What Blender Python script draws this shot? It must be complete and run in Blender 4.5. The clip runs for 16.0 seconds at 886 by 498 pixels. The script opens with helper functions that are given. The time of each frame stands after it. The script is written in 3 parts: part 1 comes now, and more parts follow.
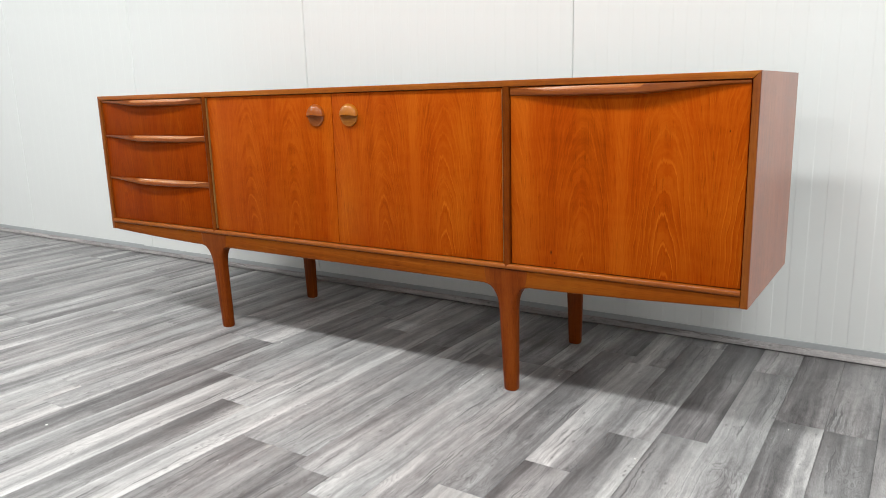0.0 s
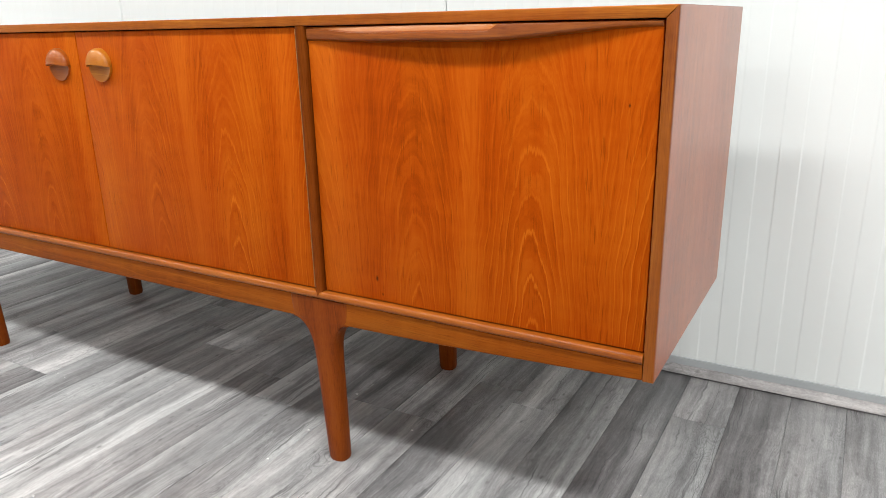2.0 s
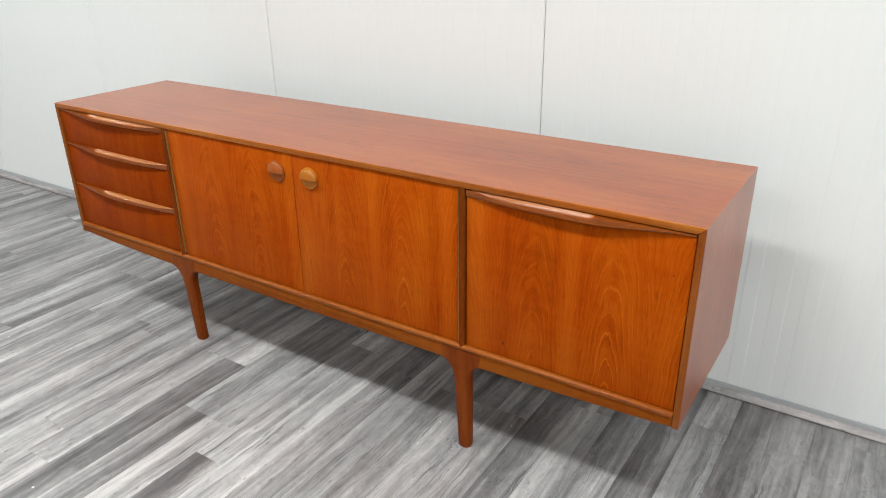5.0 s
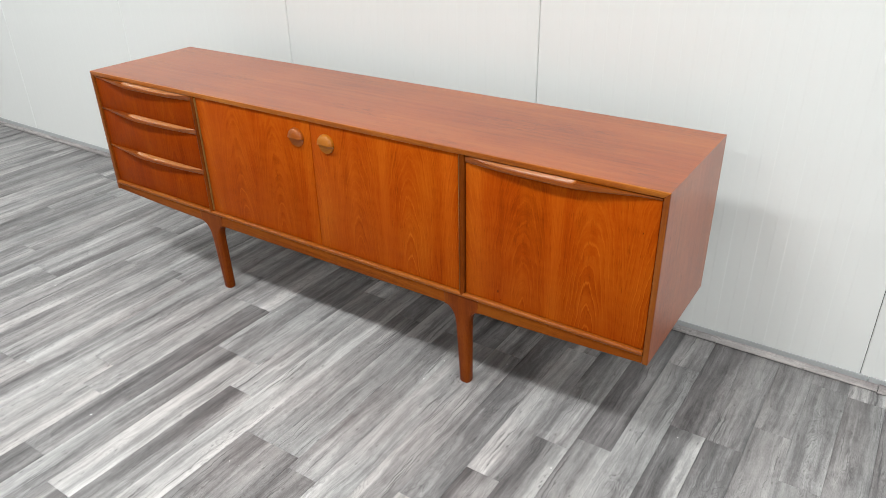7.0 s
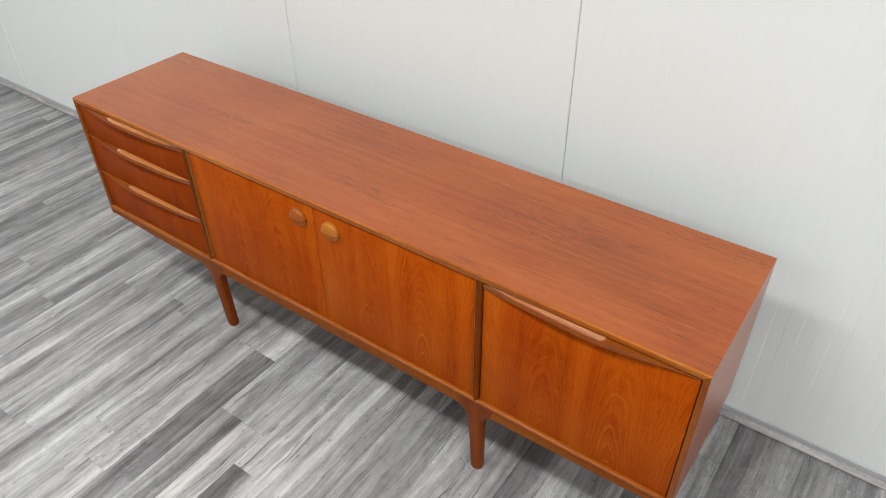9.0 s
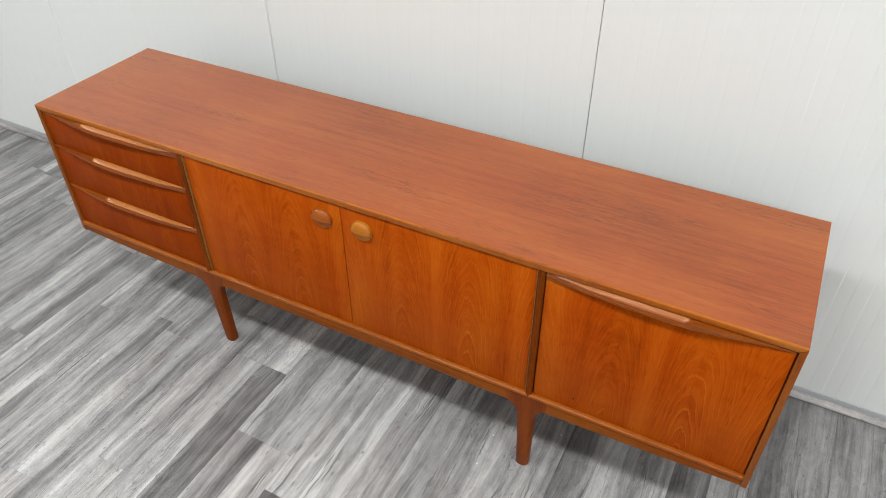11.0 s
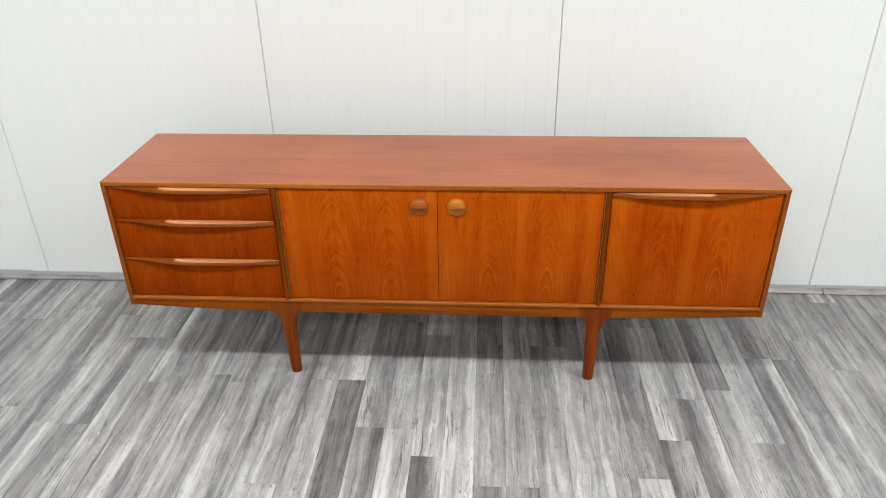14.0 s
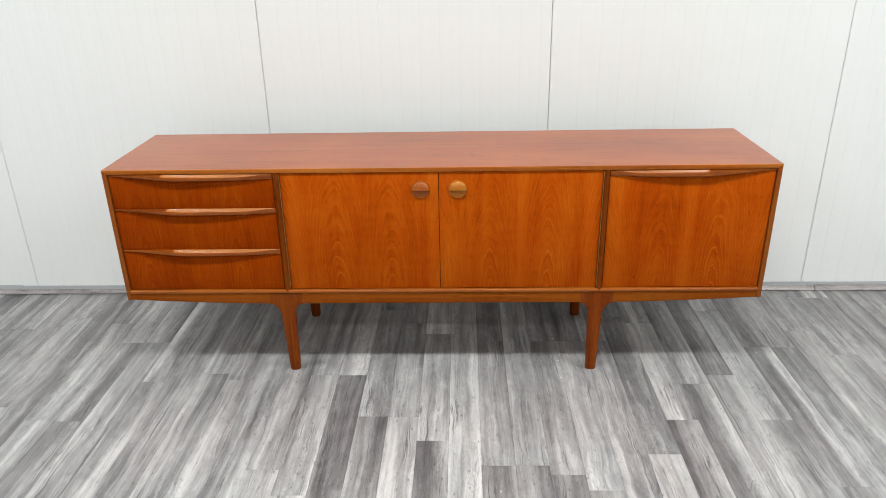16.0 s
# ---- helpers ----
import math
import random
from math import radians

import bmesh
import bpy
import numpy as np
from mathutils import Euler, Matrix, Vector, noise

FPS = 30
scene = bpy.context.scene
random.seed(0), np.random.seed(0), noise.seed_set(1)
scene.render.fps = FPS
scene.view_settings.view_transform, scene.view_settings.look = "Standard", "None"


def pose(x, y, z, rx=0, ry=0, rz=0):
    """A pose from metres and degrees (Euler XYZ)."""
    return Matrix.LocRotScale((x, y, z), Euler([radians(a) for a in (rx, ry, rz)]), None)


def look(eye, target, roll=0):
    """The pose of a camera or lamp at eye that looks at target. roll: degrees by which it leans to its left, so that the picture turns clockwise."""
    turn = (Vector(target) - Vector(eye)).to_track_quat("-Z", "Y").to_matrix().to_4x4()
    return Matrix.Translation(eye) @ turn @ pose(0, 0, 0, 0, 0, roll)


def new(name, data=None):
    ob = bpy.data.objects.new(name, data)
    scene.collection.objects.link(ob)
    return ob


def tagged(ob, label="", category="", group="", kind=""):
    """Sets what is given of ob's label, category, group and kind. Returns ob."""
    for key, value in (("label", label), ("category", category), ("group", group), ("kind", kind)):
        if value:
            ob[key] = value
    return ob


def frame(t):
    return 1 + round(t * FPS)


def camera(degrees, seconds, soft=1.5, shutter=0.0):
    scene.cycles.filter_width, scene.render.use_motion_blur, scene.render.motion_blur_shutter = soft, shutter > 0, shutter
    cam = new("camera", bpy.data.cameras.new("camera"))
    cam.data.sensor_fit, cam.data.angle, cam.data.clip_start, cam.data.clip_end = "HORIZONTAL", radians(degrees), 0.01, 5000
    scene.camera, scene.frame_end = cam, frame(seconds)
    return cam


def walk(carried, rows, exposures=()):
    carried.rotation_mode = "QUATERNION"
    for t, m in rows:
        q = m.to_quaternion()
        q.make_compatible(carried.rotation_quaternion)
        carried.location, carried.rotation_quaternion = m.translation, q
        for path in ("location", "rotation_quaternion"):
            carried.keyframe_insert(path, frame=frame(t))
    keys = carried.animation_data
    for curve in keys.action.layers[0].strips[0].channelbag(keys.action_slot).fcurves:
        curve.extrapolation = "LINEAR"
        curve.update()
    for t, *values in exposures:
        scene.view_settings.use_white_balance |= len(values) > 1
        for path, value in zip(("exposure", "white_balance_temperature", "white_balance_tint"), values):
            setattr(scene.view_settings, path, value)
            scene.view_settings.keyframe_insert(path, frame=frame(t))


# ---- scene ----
cam = camera(63.0, 16.0, soft=0.72, shutter=0.28)
PATH = [
    (0, (1.309, -1.446, 0.708), (0.223, 0.181, 0.294), -1.6),
    (0.5, (1.258, -1.347, 0.758), (0.17, 0.278, 0.34), -1.6),
    (0.7, (1.229, -1.28, 0.777), (0.172, 0.363, 0.347), -1.1),
    (1, (1.223, -1.158, 0.796), (0.256, 0.518, 0.29), -1.0),
    (1.5, (1.23, -0.908, 0.74), (0.293, 0.763, 0.165), -0.8),
    (2, (1.232, -0.835, 0.724), (0.278, 0.818, 0.127), -1.3),
    (2.5, (1.235, -0.827, 0.723), (0.295, 0.841, 0.143), -1.2),
    (3, (1.235, -0.827, 0.722), (0.299, 0.845, 0.15), -1.2),
    (3.5, (1.238, -0.828, 0.727), (0.297, 0.842, 0.154), -1.4),
    (4, (1.268, -0.911, 0.871), (0.296, 0.733, 0.278), -1.2),
    (4.2, (1.267, -0.954, 0.954), (0.288, 0.663, 0.301), -0.5),
    (4.5, (1.275, -1.037, 1.132), (0.257, 0.492, 0.34), -0.3),
    (4.7, (1.286, -1.14, 1.182), (0.246, 0.381, 0.405), -0.8),
    (5, (1.314, -1.289, 1.248), (0.313, 0.241, 0.437), -0.7),
    (5.2, (1.335, -1.346, 1.277), (0.361, 0.184, 0.436), -0.6),
    (7.3, (1.442, -1.436, 1.408), (0.441, -0.014, 0.419), -1.3),
    (7.5, (1.422, -1.393, 1.518), (0.443, -0.039, 0.419), -1.3),
    (7.7, (1.387, -1.343, 1.635), (0.474, -0.021, 0.443), 0.7),
    (8, (1.329, -1.271, 1.726), (0.417, 0.048, 0.532), -0.2),
    (8.2, (1.269, -1.216, 1.788), (0.372, 0.126, 0.609), -0.3),
    (8.5, (1.215, -1.152, 1.799), (0.331, 0.196, 0.616), -0.4),
    (8.7, (1.19, -1.105, 1.803), (0.302, 0.209, 0.585), -0.7),
    (9, (1.177, -1.052, 1.787), (0.26, 0.227, 0.553), -0.6),
    (9.2, (1.174, -1.036, 1.778), (0.239, 0.225, 0.538), -1.0),
    (11.3, (0.769, -1.183, 1.717), (0.146, 0.243, 0.46), -0.2),
    (11.5, (0.696, -1.299, 1.709), (0.155, 0.184, 0.48), -0.0),
    (11.7, (0.632, -1.383, 1.716), (0.204, 0.156, 0.513), 0.5),
    (12, (0.494, -1.53, 1.717), (0.212, 0.066, 0.545), 1.7),
    (12.2, (0.397, -1.598, 1.713), (0.183, 0.022, 0.559), 2.0),
    (12.5, (0.294, -1.668, 1.708), (0.137, -0.022, 0.583), 1.1),
    (12.7, (0.234, -1.728, 1.707), (0.111, -0.062, 0.607), 1.0),
    (13, (0.23, -1.777, 1.704), (0.109, -0.108, 0.609), 0.4),
    (13.5, (0.231, -1.909, 1.668), (0.064, -0.238, 0.583), -0.9),
    (13.7, (0.198, -1.94, 1.674), (0.047, -0.259, 0.6), -0.8),
    (14, (0.149, -2.002, 1.623), (0.034, -0.253, 0.66), -0.9),
    (14.2, (0.128, -2.051, 1.566), (0.024, -0.272, 0.659), -1.6),
    (14.5, (0.113, -2.078, 1.523), (0.016, -0.28, 0.653), -1.3),
    (15, (0.124, -2.137, 1.432), (0.022, -0.31, 0.625), -0.8),
    (15.5, (0.097, -2.176, 1.407), (0.018, -0.34, 0.618), -0.5),
    (16, (0.078, -2.135, 1.389), (0.021, -0.3, 0.595), -1.1),
]
EXPOSURES = [(0, 0.12), (1, 0.18), (1.5, 0.32), (2, 0.41), (3.5, 0.45), (4.0, 0.46), (4.5, 0.14), (5, 0.03), (8, -0.02), (9, -0.15), (11.5, -0.02), (12, 0.05), (13, 0.04), (16, 0.04)]
walk(cam, [(t, look(eye, target, roll)) for t, eye, target, roll in PATH], EXPOSURES)

# ---- world and large lights ----
WALL_Y, CEILING_Z = 0.63, 2.95
WEST, EAST, SOUTH = -6.5, 5.2, -7.0

world = bpy.data.worlds.new("world")
world.use_nodes = True
world.node_tree.nodes["Background"].inputs[0].default_value = (0.8, 0.85, 0.9, 1)
world.node_tree.nodes["Background"].inputs[1].default_value = 0.05
scene.world = world

# unseen lamps: the y=-1.12 row follows the shadows, the rows behind are added fill
LAMPS = [(4.4, -1.12, 0.56), (2.1, -1.12, 0.80), (-0.15, -1.12, 0.60), (-2.4, -1.12, 0.76), (-4.7, -1.12, 0.44)] + [(3.2, -3.3, 0.52), (-0.3, -3.3, 0.64), (-3.8, -3.3, 0.36)] + [(x, -5.6, 0.30) for x in (2.4, -1.8)]
LAMP_WATTS = 64.0
for lx, ly, power in LAMPS:
    light = bpy.data.lights.new("panel_light", "AREA")
    light.shape, light.size, light.size_y = "RECTANGLE", 1.16, 0.24
    light.energy, light.color = LAMP_WATTS * power, (0.985, 1.0, 0.99)
    new("panel_light", light).matrix_world = pose(lx, ly, CEILING_Z - 0.045)


# ---- materials ----
def blank(name, rough=0.5, spec=0.5, metal=0.0):
    m = bpy.data.materials.new(name)
    m.use_nodes = True
    nt = m.node_tree
    b = nt.nodes["Principled BSDF"]
    b.inputs["Roughness"].default_value = rough
    b.inputs["Specular IOR Level"].default_value = spec
    b.inputs["Metallic"].default_value = metal
    return m, nt, b


def put(nt, socket, value):
    if isinstance(value, bpy.types.NodeSocket):
        nt.links.new(value, socket)
    elif value is not None:
        socket.default_value = value


def op(nt, kind, a, b=None, c=None):
    n = nt.nodes.new("ShaderNodeMath")
    n.operation = kind
    for socket, value in zip(n.inputs, (a, b, c)):
        put(nt, socket, value)
    return n.outputs[0]


def joined(nt, x, y, z):
    n = nt.nodes.new("ShaderNodeCombineXYZ")
    for socket, value in zip(n.inputs, (x, y, z)):
        put(nt, socket, value)
    return n.outputs[0]


def noise_of(nt, vector, scale=1.0, detail=2.0, rough=0.5, distort=0.0):
    n = nt.nodes.new("ShaderNodeTexNoise")
    put(nt, n.inputs["Vector"], vector)
    n.inputs["Scale"].default_value, n.inputs["Detail"].default_value = scale, detail
    n.inputs["Roughness"].default_value, n.inputs["Distortion"].default_value = rough, distort
    return n.outputs["Fac"]


def ramp(nt, value, *stops):
    """Piecewise linear from (place, grey or colour) stops."""
    n = nt.nodes.new("ShaderNodeValToRGB")
    put(nt, n.inputs[0], value)
    els = n.color_ramp.elements
    while len(els) < len(stops):
        els.new(0.5)
    for e, (place, colour) in zip(els, stops):
        e.position = place
        e.color = (*colour, 1) if isinstance(colour, tuple) else (colour, colour, colour, 1)
    return n.outputs[0]


def mixed(nt, how, fac, a, b):
    n = nt.nodes.new("ShaderNodeMix")
    n.data_type, n.blend_type = "RGBA", how
    put(nt, n.inputs[0], fac)
    for socket, value in ((n.inputs[6], a), (n.inputs[7], b)):
        put(nt, socket, (*value, 1) if isinstance(value, tuple) and len(value) == 3 else value)
    return n.outputs[2]


def bumped(nt, bsdf, height, strength, distance):
    n = nt.nodes.new("ShaderNodeBump")
    n.inputs["Strength"].default_value, n.inputs["Distance"].default_value = strength, distance
    put(nt, n.inputs["Height"], height)
    nt.links.new(n.outputs[0], bsdf.inputs["Normal"])


def axes_of(nt):
    tc = nt.nodes.new("ShaderNodeTexCoord")
    sep = nt.nodes.new("ShaderNodeSeparateXYZ")
    nt.links.new(tc.outputs["Object"], sep.inputs[0])
    return dict(zip("XYZ", sep.outputs))


def teak(name, along, across, base, centre=0.0, lean=0.16, start=0.10, ring=0.011,
         figure=0.6, streak=0.42, rough=0.36, seed=0.0, sway=0.019, spec=0.05, coat=0.0, fibres=0.8, waves=0.26, marks=0.0):
    """Oiled teak: growth rings cut at a slant to the face, pores and streaks along the grain."""
    m, nt, b = blank(name, rough, spec)
    b.inputs["Coat Weight"].default_value, b.inputs["Coat Roughness"].default_value = coat, 0.26
    ax = axes_of(nt)
    el, wi = ax[along], ax[across]
    third = ax[next(c for c in "XYZ" if c not in along + across)]
    w = op(nt, "SUBTRACT", wi, centre)
    low = joined(nt, op(nt, "MULTIPLY", w, 7.0), op(nt, "MULTIPLY", el, 2.2), op(nt, "MULTIPLY_ADD", third, 4.0, seed))
    wav = op(nt, "SUBTRACT", noise_of(nt, low, 1.0, 3.0, 0.55), 0.5)
    fine = joined(nt, op(nt, "MULTIPLY", wi, 60.0), op(nt, "MULTIPLY", el, 9.0), op(nt, "MULTIPLY_ADD", third, 60.0, seed))
    jag = op(nt, "SUBTRACT", noise_of(nt, fine, 1.0, 3.0, 0.6), 0.5)
    w2 = op(nt, "MULTIPLY_ADD", wav, sway, w)
    d = op(nt, "MULTIPLY_ADD", wav, sway * 0.8, op(nt, "MULTIPLY_ADD", el, lean, start))
    r = op(nt, "SQRT", op(nt, "MULTIPLY_ADD", op(nt, "POWER", op(nt, "ABSOLUTE", w2), 1.7), 0.485, op(nt, "MULTIPLY", d, d)))
    phase = op(nt, "MULTIPLY_ADD", jag, 0.8, op(nt, "DIVIDE", r, ring))
    saw = op(nt, "FRACT", phase)
    rings = ramp(nt, saw, (0.0, 0.40), (0.10, 0.30), (0.55, 0.38), (0.80, 0.46), (0.91, 1.0), (0.97, 0.8), (1.0, 0.40))
    some = ramp(nt, noise_of(nt, joined(nt, op(nt, "MULTIPLY", wi, 24.0), op(nt, "MULTIPLY", el, 2.6), op(nt, "MULTIPLY_ADD", third, 24.0, seed + 11)), 1.0, 2.0), (0.42, 0.05), (0.60, 1.0))
    rings = op(nt, "MULTIPLY_ADD", op(nt, "SUBTRACT", rings, 0.44), some, 0.44)
    # long soft bands, then fibres and pores
    bands = noise_of(nt, joined(nt, op(nt, "MULTIPLY", wi, 55.0), op(nt, "MULTIPLY", el, 1.3), op(nt, "MULTIPLY_ADD", third, 38.0, seed + 3)), 1.0, 3.0, 0.6)
    fibre = noise_of(nt, joined(nt, op(nt, "MULTIPLY", wi, 760.0), op(nt, "MULTIPLY", el, 30.0), op(nt, "MULTIPLY_ADD", third, 620.0, seed + 5)), 1.0, 5.0, 0.72)
    pores = noise_of(nt, joined(nt, op(nt, "MULTIPLY", wi, 800.0), op(nt, "MULTIPLY", el, 22.0), op(nt, "MULTIPLY_ADD", third, 900.0, seed + 7)), 1.0, 2.0, 0.5)
    cloud = noise_of(nt, joined(nt, op(nt, "MULTIPLY", wi, 5.0), op(nt, "MULTIPLY", el, 2.0), op(nt, "ADD", third, seed + 9)), 1.0, 2.0, 0.5)
    dark = tuple(c * k for c, k in zip(base, (0.44, 0.33, 0.27)))
    pale = tuple(min(1, c * k) for c, k in zip(base, (1.28, 1.6, 2.3)))
    tone = op(nt, "ADD", op(nt, "MULTIPLY", rings, figure), op(nt, "MULTIPLY", bands, streak))
    tone = op(nt, "ADD", tone, op(nt, "MULTIPLY", op(nt, "SUBTRACT", fibre, 0.5), fibres))
    tone = op(nt, "ADD", tone, op(nt, "MULTIPLY", op(nt, "SUBTRACT", cloud, 0.5), 0.75))
    ripple = noise_of(nt, joined(nt, op(nt, "MULTIPLY", wi, 11.0), op(nt, "MULTIPLY", el, 48.0), op(nt, "ADD", third, seed + 13)), 1.0, 3.0, 0.55)
    tone = op(nt, "ADD", tone, op(nt, "MULTIPLY", op(nt, "SUBTRACT", ripple, 0.5), waves))
    middle = 0.44 * figure + 0.5 * streak
    col = ramp(nt, op(nt, "ADD", tone, 0.5 - middle), (0.08, dark), (0.48, base), (0.92, pale))
    # golden and redder passages in the same leaf of wood
    hue = ramp(nt, noise_of(nt, joined(nt, op(nt, "MULTIPLY", wi, 10.0), op(nt, "MULTIPLY", el, 2.5), op(nt, "ADD", third, seed + 17)), 1.0, 3.0, 0.6, 0.4), (0.36, 0.0), (0.64, 1.0))
    col = mixed(nt, "MULTIPLY", 1.0, col, mixed(nt, "MIX", hue, (0.96, 0.90, 0.87), (1.03, 1.12, 1.18)))
    spots = ramp(nt, pores, (0.60, 0.0), (0.66, 1.0))
    col = mixed(nt, "MIX", op(nt, "MULTIPLY", spots, 0.45 * fibres), col, dark)
    if marks:
        squig = ramp(nt, op(nt, "ABSOLUTE", op(nt, "SUBTRACT", noise_of(nt, joined(nt, op(nt, "MULTIPLY", wi, 62.0), op(nt, "MULTIPLY", el, 9.0), seed), 1.0, 3.0, 0.6), 0.5)), (0.0, 1.0), (0.03, 0.0))
        where = ramp(nt, noise_of(nt, joined(nt, op(nt, "MULTIPLY", wi, 11.0), op(nt, "MULTIPLY", el, 2.4), seed + 2), 1.0, 2.0), (0.55, 0.0), (0.64, 1.0))
        col = mixed(nt, "MIX", op(nt, "MULTIPLY", op(nt, "MULTIPLY", squig, where), marks), col, (0.10, 0.024, 0.008))
    nt.links.new(col, b.inputs["Base Color"])
    put(nt, b.inputs["Roughness"], op(nt, "MULTIPLY_ADD", fibre, 0.16, rough - 0.08))
    bumped(nt, b, op(nt, "SUBTRACT", fibre, op(nt, "MULTIPLY", spots, 0.6)), 0.12, 0.0004)
    return m


def veneer(name, leaf, centre, base, rise=0.25, lean=0.15, ring=0.0085, figure=1.0, seed=0.0, rough=0.44, lead=0.0, knots=(), glow=()):
    """Slip-matched crown-cut teak leaves on an upright front: nested flames on each leaf's centre line, tight straight grain between.
    rise: the height at which the cut is nearest to the heart; lead: how much stronger the second leaf is; glow: (x, width) of golden passages."""
    m, nt, b = blank(name, rough, 0.06)
    b.inputs["Specular Tint"].default_value = (1.0, 0.50, 0.16, 1)
    ax = axes_of(nt)
    wi, el = ax["X"], ax["Z"]

    def field(across_rate, along_rate, detail=2.0, rgh=0.5, off=0.0, x=wi, y=el):
        return noise_of(nt, joined(nt, op(nt, "MULTIPLY", x, across_rate), op(nt, "MULTIPLY", y, along_rate), seed + off), 1.0, detail, rgh)

    def half(v, k):
        return op(nt, "MULTIPLY", op(nt, "SUBTRACT", v, 0.5), k)

    which = op(nt, "FLOOR", op(nt, "DIVIDE", op(nt, "ADD", op(nt, "SUBTRACT", wi, centre), leaf / 2), leaf))
    w = op(nt, "SUBTRACT", op(nt, "SUBTRACT", wi, centre), op(nt, "MULTIPLY", which, leaf))
    # the leaves wander, and the flames' tips are ragged
    w = op(nt, "ADD", w, half(field(9.0, 5.0, 3.0, 0.55, 1.0), 0.030))
    w = op(nt, "ADD", w, half(field(55.0, 9.0, 2.0, 0.5, 2.0), 0.0030))
    tip = op(nt, "ADD", el, half(field(240.0, 10.0, 3.0, 0.7, 3.0), 0.030))
    tip = op(nt, "ADD", tip, op(nt, "MULTIPLY", op(nt, "SINE", op(nt, "MULTIPLY", which, 2.4)), 0.016))
    tip = op(nt, "ADD", tip, half(field(24.0, 7.0, 2.0, 0.5, 4.0), 0.050))
    d = op(nt, "MULTIPLY", op(nt, "SUBTRACT", tip, rise), lean)
    r = op(nt, "SQRT", op(nt, "ADD", op(nt, "MULTIPLY", w, w), op(nt, "MULTIPLY", d, d)))
    phase = op(nt, "DIVIDE", r, ring)
    saw = op(nt, "FRACT", phase)
    lines = ramp(nt, saw, (0.0, 0.52), (0.10, 0.51), (0.50, 0.43), (0.76, 0.26), (0.83, 1.0), (0.88, 1.2), (0.94, 0.58), (1.0, 0.52))
    lot = op(nt, "FRACT", op(nt, "MULTIPLY", op(nt, "SINE", op(nt, "MULTIPLY_ADD", op(nt, "FLOOR", phase), 12.99, op(nt, "MULTIPLY", which, 3.7))), 43.7))
    force = op(nt, "MULTIPLY_ADD", op(nt, "ABSOLUTE", lot), 0.65, 0.35)
    force = op(nt, "MULTIPLY", force, ramp(nt, field(16.0, 4.0, 2.0, 0.5, 5.0), (0.34, 0.35), (0.52, 1.0)))
    force = op(nt, "MULTIPLY", force, ramp(nt, op(nt, "ADD", el, half(field(20.0, 5.0, 2.0, 0.5, 16.0), 0.12)), (0.55, 1.0), (0.70, 0.35)))
    force = op(nt, "MULTIPLY", force, op(nt, "MULTIPLY_ADD", op(nt, "MINIMUM", op(nt, "MAXIMUM", which, 0.0), 1.0), lead, 1.0 - lead / 2))
    # beyond the flames the grain runs close and soft
    force = op(nt, "MULTIPLY", force, ramp(nt, op(nt, "DIVIDE", r, 0.09), (0.50, 1.0), (1.0, 0.4)))
    tone = op(nt, "MULTIPLY", op(nt, "MULTIPLY", op(nt, "SUBTRACT", lines, 0.48), force), 0.95 * figure)
    fibre = field(340.0, 9.0, 5.0, 0.76, 6.0, r)
    tone = op(nt, "ADD", tone, half(field(42.0, 1.2, 3.0, 0.6, 7.0), 0.42))
    tone = op(nt, "ADD", tone, half(field(170.0, 4.0, 4.0, 0.7, 14.0, r), 0.34))
    tone = op(nt, "ADD", tone, half(fibre, 0.84))
    tone = op(nt, "ADD", tone, half(field(5.0, 3.0, 2.0, 0.5, 8.0), 0.42))
    tone = op(nt, "ADD", tone, half(field(14.0, 42.0, 3.0, 0.55, 9.0), 0.20))
    for gx, gw in glow:
        tone = op(nt, "ADD", tone, ramp(nt, op(nt, "ABSOLUTE", op(nt, "DIVIDE", op(nt, "SUBTRACT", wi, gx), gw)), (0.2, 0.20), (1.0, 0.0)))
    dark = tuple(c * k for c, k in zip(base, (0.42, 0.30, 0.25)))
    pale = tuple(min(1, c * k) for c, k in zip(base, (1.38, 1.95, 3.2)))
    col = ramp(nt, op(nt, "ADD", tone, 0.48), (0.02, dark), (0.46, base), (0.95, pale))
    hue = ramp(nt, field(12.0, 2.6, 3.0, 0.6, 10.0), (0.36, 0.0), (0.64, 1.0))
    col = mixed(nt, "MULTIPLY", 1.0, col, mixed(nt, "MIX", hue, (0.95, 0.88, 0.85), (1.04, 1.14, 1.2)))
    # dark pores: short ticks along the grain, in drifts
    ticks = op(nt, "MULTIPLY", ramp(nt, field(640.0, 20.0, 2.0, 0.5, 11.0), (0.60, 0.0), (0.67, 1.0)), ramp(nt, field(18.0, 2.0, 2.0, 0.5, 12.0), (0.38, 0.25), (0.58, 1.0)))
    col = mixed(nt, "MIX", op(nt, "MULTIPLY", ticks, 0.44), col, tuple(c * 0.28 for c in base))
    for kx, kz, size in knots:
        dx, dz = op(nt, "SUBTRACT", wi, kx), op(nt, "MULTIPLY", op(nt, "SUBTRACT", el, kz), 0.5)
        near = op(nt, "SQRT", op(nt, "ADD", op(nt, "MULTIPLY", dx, dx), op(nt, "MULTIPLY", dz, dz)))
        col = mixed(nt, "MIX", ramp(nt, op(nt, "DIVIDE", near, size), (0.3, 0.85), (1.0, 0.0)), col, (0.05, 0.012, 0.004))
    nt.links.new(col, b.inputs["Base Color"])
    put(nt, b.inputs["Roughness"], op(nt, "MULTIPLY_ADD", fibre, 0.16, rough - 0.08))
    bumped(nt, b, op(nt, "SUBTRACT", fibre, op(nt, "MULTIPLY", ticks, 0.7)), 0.12, 0.0004)
    return m


